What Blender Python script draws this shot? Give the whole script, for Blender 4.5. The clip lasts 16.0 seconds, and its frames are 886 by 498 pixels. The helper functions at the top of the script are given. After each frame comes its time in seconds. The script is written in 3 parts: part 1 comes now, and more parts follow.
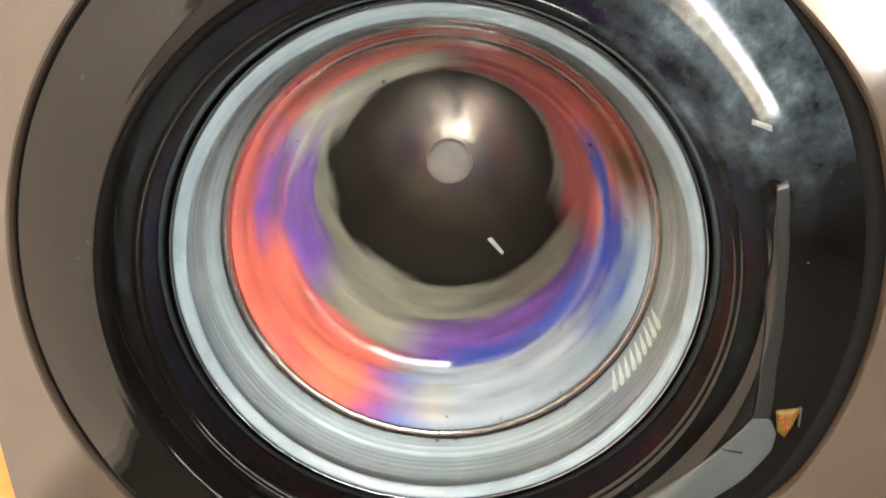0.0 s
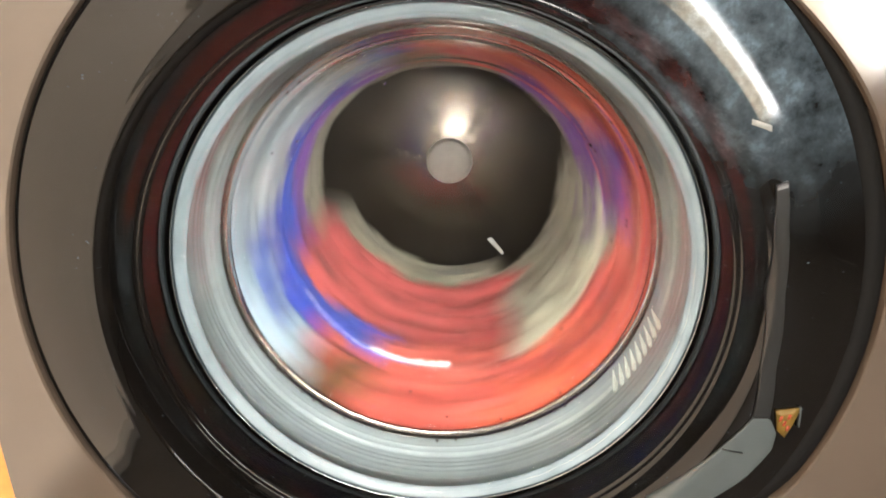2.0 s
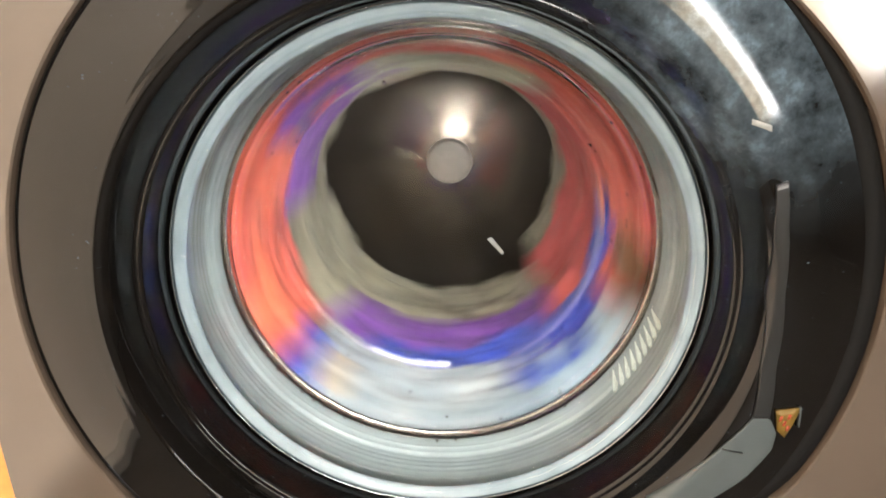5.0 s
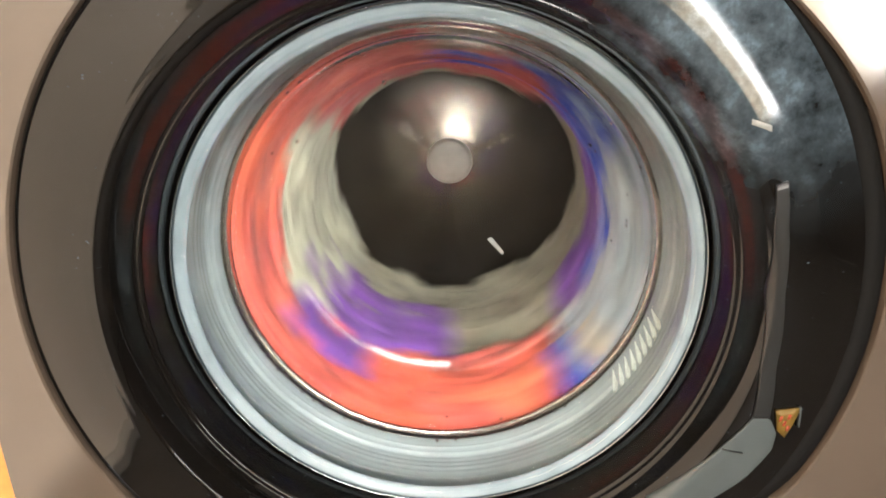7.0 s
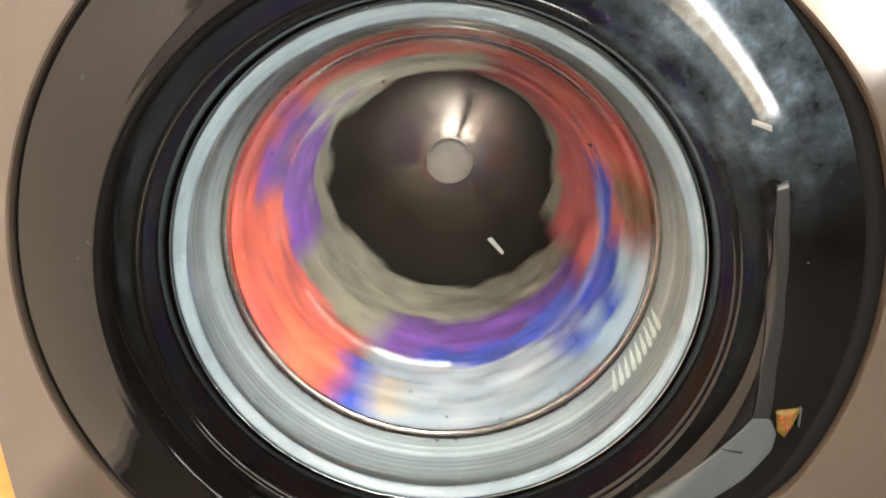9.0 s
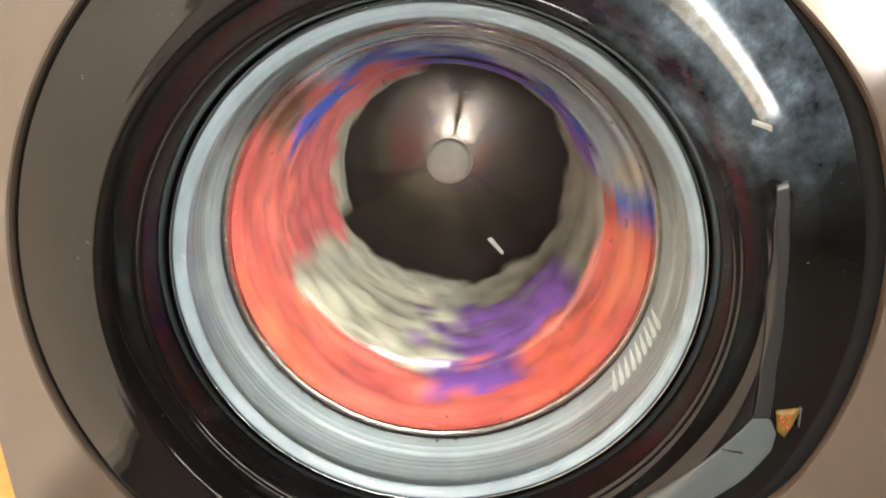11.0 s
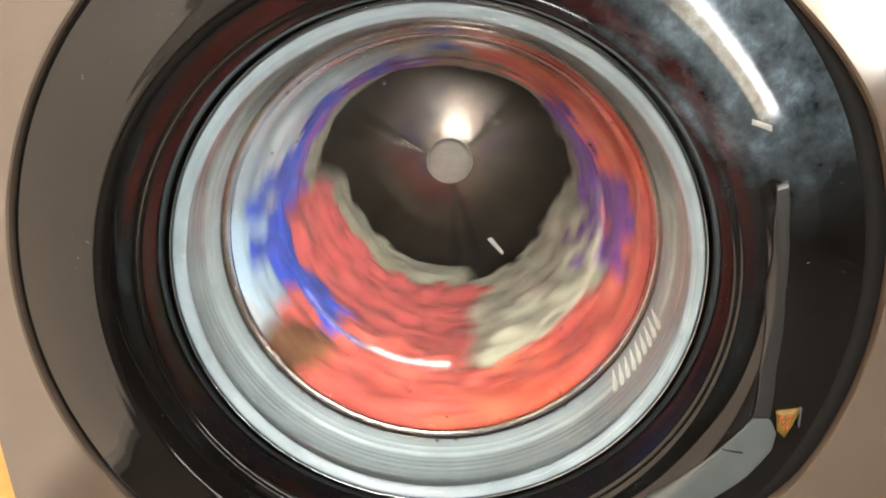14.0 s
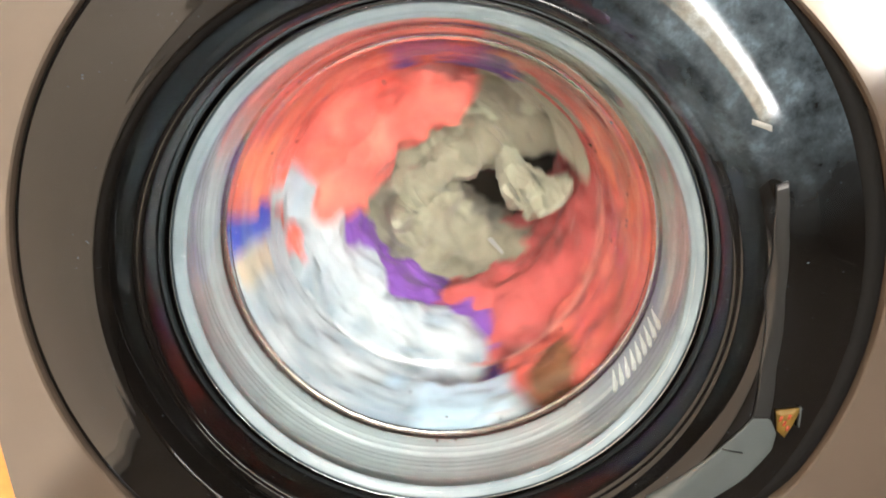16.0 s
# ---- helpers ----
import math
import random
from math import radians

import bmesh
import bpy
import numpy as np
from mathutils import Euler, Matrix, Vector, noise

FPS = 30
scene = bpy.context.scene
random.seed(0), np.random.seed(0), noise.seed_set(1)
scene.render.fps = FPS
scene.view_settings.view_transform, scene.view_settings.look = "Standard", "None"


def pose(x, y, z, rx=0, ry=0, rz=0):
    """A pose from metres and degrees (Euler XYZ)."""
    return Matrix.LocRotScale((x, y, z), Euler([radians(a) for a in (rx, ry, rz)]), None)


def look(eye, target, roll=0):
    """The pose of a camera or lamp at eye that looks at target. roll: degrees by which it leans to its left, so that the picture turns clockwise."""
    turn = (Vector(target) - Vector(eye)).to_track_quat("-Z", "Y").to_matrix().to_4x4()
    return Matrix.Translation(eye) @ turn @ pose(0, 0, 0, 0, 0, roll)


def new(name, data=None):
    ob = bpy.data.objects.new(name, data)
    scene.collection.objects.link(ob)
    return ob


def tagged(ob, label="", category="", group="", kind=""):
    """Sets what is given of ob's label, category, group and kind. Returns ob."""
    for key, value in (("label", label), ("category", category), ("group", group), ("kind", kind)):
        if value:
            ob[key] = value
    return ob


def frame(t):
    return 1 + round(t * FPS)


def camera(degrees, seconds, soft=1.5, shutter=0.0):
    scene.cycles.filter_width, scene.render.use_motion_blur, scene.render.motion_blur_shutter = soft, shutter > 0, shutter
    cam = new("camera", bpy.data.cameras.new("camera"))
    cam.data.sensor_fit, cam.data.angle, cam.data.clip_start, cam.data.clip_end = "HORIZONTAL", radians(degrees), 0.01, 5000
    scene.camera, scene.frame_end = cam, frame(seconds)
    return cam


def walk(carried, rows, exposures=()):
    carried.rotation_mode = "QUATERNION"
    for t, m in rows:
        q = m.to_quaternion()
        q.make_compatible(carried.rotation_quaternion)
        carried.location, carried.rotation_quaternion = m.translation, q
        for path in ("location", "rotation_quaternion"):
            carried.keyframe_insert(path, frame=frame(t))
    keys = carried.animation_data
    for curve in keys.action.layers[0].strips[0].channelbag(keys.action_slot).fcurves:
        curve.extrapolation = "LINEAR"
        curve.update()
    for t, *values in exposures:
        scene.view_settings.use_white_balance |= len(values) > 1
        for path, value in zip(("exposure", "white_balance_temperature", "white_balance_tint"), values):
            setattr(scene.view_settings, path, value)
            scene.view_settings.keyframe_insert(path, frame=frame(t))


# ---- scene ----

# ------------------------------------------------------------------ camera
# A phone held still before the door of a front-loading washing machine.
# Origin: centre of the door glass, y runs along the drum's axis into the machine.
cam = camera(70, 16.0, soft=1.9, shutter=0.5)
EYE = (0.01598, -0.35314, 0.15111)
CAM = pose(*EYE, 90 - 19.873, 0, 1.876)
walk(cam, [(0, CAM), (16.0, CAM)], exposures=((0, 0.08), (16.0, 0.08)))

# ------------------------------------------------------------------ light
world = bpy.data.worlds.new("room_air")
scene.world = world
world.use_nodes = True
world.node_tree.nodes["Background"].inputs[0].default_value = (0.9, 0.95, 1.0, 1)
world.node_tree.nodes["Background"].inputs[1].default_value = 0.05


# ------------------------------------------------------------------ materials
def material(name):
    m = bpy.data.materials.new(name)
    m.use_nodes = True
    nt = m.node_tree
    return m, nt, nt.nodes["Principled BSDF"]


def node(nt, kind, **values):
    n = nt.nodes.new(kind)
    for key, value in values.items():
        n.inputs[key].default_value = value
    return n


def noise_tex(nt, scale, detail=4.0, stretch=(1, 1, 1), rough=0.55):
    co = nt.nodes.new("ShaderNodeTexCoord")
    mp = node(nt, "ShaderNodeMapping", Scale=stretch)
    tx = node(nt, "ShaderNodeTexNoise", Scale=scale, Detail=detail, Roughness=rough)
    nt.links.new(co.outputs["Object"], mp.inputs["Vector"])
    nt.links.new(mp.outputs[0], tx.inputs["Vector"])
    return tx.outputs["Fac"]


def ramp(nt, fac, stops):
    r = nt.nodes.new("ShaderNodeValToRGB")
    nt.links.new(fac, r.inputs[0])
    els = r.color_ramp.elements
    while len(els) < len(stops):
        els.new(0.5)
    for e, (p, c) in zip(els, stops):
        e.position, e.color = p, (*c, 1)
    return r.outputs[0]


def bump(nt, bsdf, fac, strength, distance):
    b = node(nt, "ShaderNodeBump", Strength=strength, Distance=distance)
    nt.links.new(fac, b.inputs["Height"])
    nt.links.new(b.outputs[0], bsdf.inputs["Normal"])
    return b


def tone(c, k):
    return tuple(min(1.0, v * k) for v in c)


def fabric(name, colour, dark=0.72, light=1.15, rough=0.75, second=None, first=None, depth=1.0):
    m, nt, b = material(name)
    weave = noise_tex(nt, 900, 2)
    patch = noise_tex(nt, 22, 4, (1, 1.6, 1))
    col = ramp(nt, patch, [(0.3, first or tone(colour, dark)), (0.52, colour), (0.72, second or tone(colour, light))])
    nt.links.new(col, b.inputs["Base Color"])
    b.inputs["Roughness"].default_value = rough
    b.inputs["Sheen Weight"].default_value = 0.15
    b.inputs["Specular IOR Level"].default_value = 0.35
    fine = bump(nt, b, weave, 0.35, 0.0006)
    ridge = nt.nodes.new("ShaderNodeMath")
    ridge.operation = "PINGPONG"
    ridge.inputs[1].default_value = 0.11
    nt.links.new(noise_tex(nt, 15, 3, (1, 1.5, 1), 0.45), ridge.inputs[0])
    folds = node(nt, "ShaderNodeBump", Strength=min(1, 0.42 * depth), Distance=0.05)
    nt.links.new(ridge.outputs[0], folds.inputs["Height"])
    nt.links.new(folds.outputs[0], fine.inputs["Normal"])
    crease = nt.nodes.new("ShaderNodeMath")
    crease.operation = "PINGPONG"
    crease.inputs[1].default_value = 0.09
    nt.links.new(noise_tex(nt, 13, 2, (2.6, 0.7, 0.8), 0.4), crease.inputs[0])
    sharp = node(nt, "ShaderNodeBump", Strength=min(1, 0.5 * depth), Distance=0.05)
    nt.links.new(crease.outputs[0], sharp.inputs["Height"])
    nt.links.new(sharp.outputs[0], folds.inputs["Normal"])
    return m


CORAL = fabric("coral_cotton", (0.74, 0.14, 0.105), 0.75, 1.1, second=(0.82, 0.22, 0.15), first=(0.48, 0.085, 0.065), depth=1.6)
ORANGE = fabric("orange_red_cotton", (0.82, 0.15, 0.085), 0.75, 1.1, second=(0.90, 0.29, 0.14), first=(0.58, 0.10, 0.055), depth=1.5)
RED = fabric("deep_coral_jersey", (0.48, 0.09, 0.083), 0.8, 1.12, depth=1.0)
WHITE = fabric("white_cotton", (0.40, 0.455, 0.485), 0.75, 1.1, second=(0.54, 0.58, 0.59), first=(0.24, 0.32, 0.39), depth=1.4)
PALE = fabric("pale_blue_cotton", (0.46, 0.62, 0.74), 0.8, 1.2)
BLUE = fabric("royal_blue_cotton", (0.03, 0.075, 0.48), 0.8, 1.3)
PURPLE = fabric("purple_cotton", (0.17, 0.06, 0.33), 0.8, 1.3)
GREY = fabric("grey_green_terry", (0.285, 0.275, 0.20), 0.66, 1.2, 0.9, depth=1.5)
# paler copy of the towel's terry: light painted into its brighter folds
LIT_GREY = fabric("lit_grey_green_terry", (0.42, 0.43, 0.32), 0.8, 1.15, 0.9, depth=1.3)
BROWN = fabric("brown_leather_patch", (0.18, 0.073, 0.026), 0.5, 1.5, 0.55)
CREAM = fabric("cream_label", (0.50, 0.43, 0.32), 0.9, 1.1)


def plain(name, colour, rough, metal=0.0, grain=60, spread=0.12, rough_spread=0.08, coat=0.0):
    m, nt, b = material(name)
    n = noise_tex(nt, grain, 5)
    col = ramp(nt, n, [(0.3, tone(colour, 1 - spread)), (0.7, tone(colour, 1 + spread))])
    nt.links.new(col, b.inputs["Base Color"])
    r = node(nt, "ShaderNodeMapRange")
    nt.links.new(noise_tex(nt, grain * 0.23, 5), r.inputs["Value"])
    r.inputs["To Min"].default_value = max(0.02, rough - rough_spread)
    r.inputs["To Max"].default_value = rough + rough_spread
    nt.links.new(r.outputs[0], b.inputs["Roughness"])
    b.inputs["Metallic"].default_value = metal
    b.inputs["Coat Weight"].default_value = coat
    return m


PANEL = plain("beige_grey_enamel", (0.082, 0.062, 0.047), 0.12, grain=30, spread=0.03, rough_spread=0.03)
PANEL.node_tree.nodes["Principled BSDF"].inputs["IOR"].default_value = 1.66
GASKET = plain("grey_rubber_gasket", (0.33, 0.395, 0.41), 0.12, grain=24, spread=0.14, rough_spread=0.06, coat=1.0)
FLANGE_SHEEN = plain("pale_blue_grey_sheen", (0.25, 0.315, 0.345), 0.22, grain=30, spread=0.15)
RUBBER = plain("black_rubber", (0.012, 0.012, 0.013), 0.5)
STEEL = plain("brushed_stainless_steel", (0.30, 0.265, 0.235), 0.23, 1.0, grain=25, spread=0.10, rough_spread=0.025)
RIMGREY = plain("dark_grey_plastic", (0.008, 0.0076, 0.0072), 0.55)
RIMGREY.node_tree.nodes["Principled BSDF"].inputs["Specular IOR Level"].default_value = 0.06
CHROME = plain("polished_trim", (0.34, 0.37, 0.39), 0.22, 1.0, grain=80)
COLLAR = plain("bright_polished_steel", (0.62, 0.60, 0.57), 0.15, 1.0, grain=60)
HUBGREY = plain("hub_plastic", (0.24, 0.215, 0.19), 0.32)
WALLP = plain("warm_wall_paint", (0.74, 0.66, 0.57), 0.8, grain=12, spread=0.05)
TAUPE = plain("taupe_wall_paint", (0.40, 0.34, 0.285), 0.8, grain=12, spread=0.06)
DARKWALL = plain("dark_brown_wall", (0.04, 0.03, 0.024), 0.6, grain=12, spread=0.15)
CEILP = plain("white_ceiling_paint", (0.78, 0.76, 0.72), 0.85, grain=12, spread=0.03)
WOOD = plain("orange_wood", (0.60, 0.27, 0.07), 0.4, grain=25, spread=0.3)
FLOORM = plain("dark_floor_tile", (0.085, 0.074, 0.063), 0.5, grain=14, spread=0.2)
PAPER = plain("pale_plastic_film", (0.062, 0.074, 0.075), 0.4, grain=50, spread=0.08)
STRIP = plain("smoky_tape", (0.013, 0.0135, 0.0135), 0.30, grain=50, spread=0.15)
YELLOW = plain("yellow_sticker", (0.12, 0.070, 0.008), 0.5, grain=70, spread=0.12)
REDINK = plain("dark_red_print", (0.30, 0.04, 0.02), 0.5)
# pale tone of the paper scrap and of the painted reflection on the bowl
GLINT_SCRAP = plain("pale_glint_and_scrap", (0.25, 0.26, 0.25), 0.6)


def gloss_black():
    """Glossy black plastic with dried smears and dust on its upper corner and fine specks all over."""
    m, nt, b = material("glossy_black_plastic")
    b.inputs["Roughness"].default_value = 0.07
    b.inputs["IOR"].default_value = 1.42
    smoke = noise_tex(nt, 34, 8, (1, 1, 1), 0.66)
    cloud = ramp(nt, smoke, [(0.34, (0, 0, 0)), (0.55, (0.32, 0.32, 0.32)), (0.74, (1, 1, 1))])
    co = nt.nodes.new("ShaderNodeTexCoord")
    dist = nt.nodes.new("ShaderNodeVectorMath")
    dist.operation = "DISTANCE"
    nt.links.new(co.outputs["Object"], dist.inputs[0])
    dist.inputs[1].default_value = (0.150, -0.045, 0.158)
    near = node(nt, "ShaderNodeMapRange")
    near.interpolation_type = "SMOOTHSTEP"
    for key, value in (("From Min", 0.125), ("From Max", 0.015), ("To Min", 0.0), ("To Max", 1.0)):
        near.inputs[key].default_value = value
    nt.links.new(dist.outputs["Value"], near.inputs["Value"])
    mul = nt.nodes.new("ShaderNodeMath")
    mul.operation = "MULTIPLY"
    nt.links.new(cloud, mul.inputs[0])
    nt.links.new(near.outputs[0], mul.inputs[1])
    specks = noise_tex(nt, 420, 2)
    dots = ramp(nt, specks, [(0.735, (0, 0, 0)), (0.76, (0.38, 0.38, 0.38))])
    add = nt.nodes.new("ShaderNodeMath")
    add.operation = "MAXIMUM"
    nt.links.new(mul.outputs[0], add.inputs[0])
    nt.links.new(dots, add.inputs[1])
    col = ramp(nt, add.outputs[0], [(0.0, (0.0035, 0.003, 0.0026)), (1.0, (0.17, 0.235, 0.285))])
    nt.links.new(col, b.inputs["Base Color"])
    rr = node(nt, "ShaderNodeMapRange")
    rr.inputs["To Min"].default_value, rr.inputs["To Max"].default_value = 0.055, 0.10
    nt.links.new(add.outputs[0], rr.inputs["Value"])
    nt.links.new(rr.outputs[0], b.inputs["Roughness"])
    return m


BLACK = gloss_black()


def clear_glass():
    m, nt, b = material("clear_door_glass")
    b.inputs["Base Color"].default_value = (0.97, 0.985, 0.98, 1)
    b.inputs["Transmission Weight"].default_value = 1.0
    b.inputs["IOR"].default_value = 1.45
    b.inputs["Roughness"].default_value = 0.0
    return m


GLASS = clear_glass()


def glow(name, colour, strength):
    m, nt, b = material(name)
    b.inputs["Base Color"].default_value = (*colour, 1)
    b.inputs["Emission Color"].default_value = (*colour, 1)
    b.inputs["Emission Strength"].default_value = strength
    return m


# ------------------------------------------------------------------ mesh helpers
def mesh_of(bm, name, mat, smooth=True):
    me = bpy.data.meshes.new(name)
    bmesh.ops.recalc_face_normals(bm, faces=bm.faces)
    bm.to_mesh(me)
    bm.free()
    me.materials.append(mat)
    if smooth:
        me.polygons.foreach_set("use_smooth", [True] * len(me.polygons))
    return me


def part(name, bm, mat, parent, label="", smooth=True):
    ob = new(name, mesh_of(bm, name, mat, smooth))
    ob.parent = parent
    return tagged(ob, label)


def thing(name, label, category, group="", kind=""):
    return tagged(new(name), label, category, group, kind)


def box(x0, x1, y0, y1, z0, z1, bevel=0.0):
    bm = bmesh.new()
    bmesh.ops.create_cube(bm, size=1)
    for v in bm.verts:
        v.co = Vector((x0 + (v.co.x + 0.5) * (x1 - x0), y0 + (v.co.y + 0.5) * (y1 - y0), z0 + (v.co.z + 0.5) * (z1 - z0)))
    if bevel:
        bmesh.ops.bevel(bm, geom=bm.edges[:], offset=bevel, segments=2, affect="EDGES", profile=0.5)
    return bm


def clock(c, r, y):
    """A point at a clock angle (degrees, clockwise from the top as seen from the front)."""
    a = radians(c)
    return Vector((r * math.sin(a), y, r * math.cos(a)))


def lathe(profile, steps=128, closed=False, shape=None):
    """A ring turned about the drum's axis from (radius, y) points; shape(c) may scale the radius by the clock angle."""
    bm = bmesh.new()
    rings, poles = [], {}
    for i in range(steps):
        c = 360 * i / steps
        k = shape(c) if shape else (lambda r: r)
        rings.append([poles.setdefault(j, None) or bm.verts.new(clock(c, k(r), y)) for j, (r, y) in enumerate(profile)])
        for j, (r, y) in enumerate(profile):
            if r < 0.0006:
                poles[j] = rings[-1][j]
    n = len(profile)
    for i in range(steps):
        a, b = rings[i], rings[(i + 1) % steps]
        for j in range(n if closed else n - 1):
            quad = list(dict.fromkeys((a[j], b[j], b[(j + 1) % n], a[(j + 1) % n])))
            if len(quad) > 2:
                bm.faces.new(quad)
    return bm


def smooth_profile(points, per=6):
    """Catmull-Rom through (radius, y) points."""
    p = [Vector(q) for q in points]
    p = [2 * p[0] - p[1]] + p + [2 * p[-1] - p[-2]]
    out = []
    for i in range(1, len(p) - 2):
        for k in range(per):
            t = k / per
            a, b, c, d = p[i - 1:i + 3]
            out.append(0.5 * (2 * b + (c - a) * t + (2 * a - 5 * b + 4 * c - d) * t * t + (3 * b - a - 3 * c + d) * t ** 3))
    out.append(p[-2])
    return [(v.x, v.y) for v in out]


# ------------------------------------------------------------------ the room
def build_room():
    x0, x1, y0, y1, z0, z1 = -0.83, 2.4, -2.6, 0.62, -0.75, 1.75
    # unseen room shell; the south and east tones dim what the door mirrors
    for name, b, mat, label, cat in (
            ("floor", box(x0, x1, y0, y1, z0 - 0.1, z0), FLOORM, "plain dark brown tiled floor of the laundry room", "floor"),
            ("ceiling", box(x0, x1, y0, y1, z1, z1 + 0.1), CEILP, "plain white ceiling of the laundry room", "ceiling"),
            ("wall_north", box(x0, x1, y1, y1 + 0.1, z0, z1), WALLP, "warm beige painted wall behind the machine", "wall"),
            ("wall_south", box(x0, x1, y0 - 0.1, y0, z0, z1), TAUPE, "unseen wall facing the machine, taupe to dim reflections in the door", "wall"),
            ("wall_east", box(x1, x1 + 0.1, y0, y1, z0, z1), DARKWALL, "unseen side wall, dark brown to keep reflections in the door dark", "wall"),
            ("wall_west", box(x0 - 0.1, x0, y0, y1, z0, z1), WALLP, "warm beige painted side wall", "wall")):
        tagged(new(name, mesh_of(b, name, mat, False)), label, cat, "", "structure")


TUBE_GLOW = glow("tube_light", (0.97, 0.985, 1.0), 48)
PANEL_GLOW = glow("diffuser_light", (1.0, 0.955, 0.90), 35)
LAMP_GLOW = glow("lamp_light", (1.0, 0.95, 0.88), 25)
SIDE_GLOW = glow("side_diffuser_light", (1.0, 0.80, 0.52), 11)
RIB_GLINT = plain("pale_rib_glint", (0.78, 0.86, 0.82), 0.18, grain=60, spread=0.08)
CREAM_PLASTIC = plain("cream_plastic", (0.85, 0.76, 0.60), 0.5)


def ceiling_fixture(where, target, length, width, mat):
    """A long luminaire with a pale housing and a glowing diffuser."""
    lamp = thing("ceiling_light", "white batten luminaire with a glowing diffuser", "lamp")
    lamp.matrix_basis = look(where, target)
    part("housing", box(-width * 0.7, width * 0.7, -length / 2 - 0.02, length / 2 + 0.02, 0.004, 0.05, 0.006), CEILP, lamp)
    part("diffuser", box(-width / 2, width / 2, -length / 2, length / 2, -0.02, 0.003, 0.008), mat, lamp)
    return lamp


# added glow for the side wall: brightens the enamel and the door's left
WALL_FILL = glow("wall_fill_glow", (1.0, 0.83, 0.66), 1.5)


def build_fill_panel():
    """A wide glowing panel in a white frame, added on the side wall in place of its lit paint."""
    x, y0, y1, z0, z1 = -0.827, -1.45, -0.015, -0.745, 1.15
    fill = tagged(new("fill_panel_1"), "wide added glowing panel in a white frame, standing in for the lit beige wall", "window", "", "structure")
    for a, b, c, d in ((y0, y0 + 0.04, z0, z1), (y1 - 0.04, y1, z0, z1), (y0 + 0.0405, y1 - 0.0405, z0, z0 + 0.04), (y0 + 0.0405, y1 - 0.0405, z1 - 0.04, z1)):
        part("fill_frame", box(x, x + 0.05, a, b, c, d, 0.004), CEILP, fill, "", False)
    part("fill_face", box(x + 0.002, x + 0.012, y0 + 0.041, y1 - 0.041, z0 + 0.041, z1 - 0.041), WALL_FILL, fill, "", False)


def wall_lamp():
    lamp = thing("wall_lamp", "white wall lamp with two glowing square diffusers", "lamp")
    lamp.matrix_basis = pose(0.26, -2.595, 0.74)
    part("backplate", box(-0.46, 0.46, 0.0, 0.03, -0.42, 0.42, 0.006), CEILP, lamp, "", False)
    for x in (-0.22, 0.22):
        part("diffuser", box(x - 0.19, x + 0.19, 0.031, 0.075, -0.38, 0.38, 0.012), PANEL_GLOW, lamp, "glowing square diffuser")


def lean_batten():
    a, b = Vector((0.75, -2.45, 1.2)), Vector((1.72, -2.45, -0.0125))
    m = Matrix.Translation((a + b) / 2)
    along = (b - a).normalized()
    face = Vector((-0.45, 0.88, 0.0)).normalized()
    face = (face - along * face.dot(along)).normalized()
    side = along.cross(face)
    m = m @ Matrix((side, face, along)).transposed().to_4x4()
    lamp = thing("batten_light", "long white fluorescent batten leaning on the wall", "lamp")
    lamp.matrix_basis = m
    half = (b - a).length / 2
    part("housing", box(-0.19, 0.10, -0.05, -0.006, -half - 0.03, half + 0.03, 0.006), CREAM_PLASTIC, lamp, "cream plastic housing")
    part("side_diffuser", box(-0.175, -0.043, -0.005, 0.012, -half, half, 0.006), SIDE_GLOW, lamp, "warm cream side diffuser, dimly lit")
    part("tube", box(-0.040, 0.083, -0.005, 0.02, -half, half, 0.008), TUBE_GLOW, lamp, "glowing white tube cover")


# ------------------------------------------------------------------ the washing machine
FACE = -0.045          # depth of the front panel's face


# the door ring's section: a gently domed face, a dished inner slope, a bead and a steep wall down to the glass
BEZEL = smooth_profile([(0.2258, -0.0416), (0.2215, -0.0424), (0.208, -0.0446), (0.200, -0.04555), (0.192, -0.0462), (0.186, -0.04645), (0.1795, -0.0455), (0.1745, -0.0380), (0.1710, -0.0300),
                        (0.1692, -0.0275), (0.1672, -0.0272), (0.1655, -0.0250), (0.1638, -0.018), (0.1630, -0.006), (0.1626, 0.010)])


def bezel_y(r):
    for (ra, ya), (rb, yb) in zip(BEZEL, BEZEL[1:]):
        if rb <= r <= ra:
            return yb + (ya - yb) * (r - rb) / max(1e-9, ra - rb)
    return BEZEL[0][1]


def rim_shape(c):
    """The opening in the panel is round, with a shallow finger recess on the handle side."""
    k = max(0.0, min(1.0, (c - 40) / 26)) * max(0.0, min(1.0, (128 - c) / 14))
    k = k * k * (3 - 2 * k)
    return lambda r: r + (0.0095 * k if r > 0.2266 else 0.0)


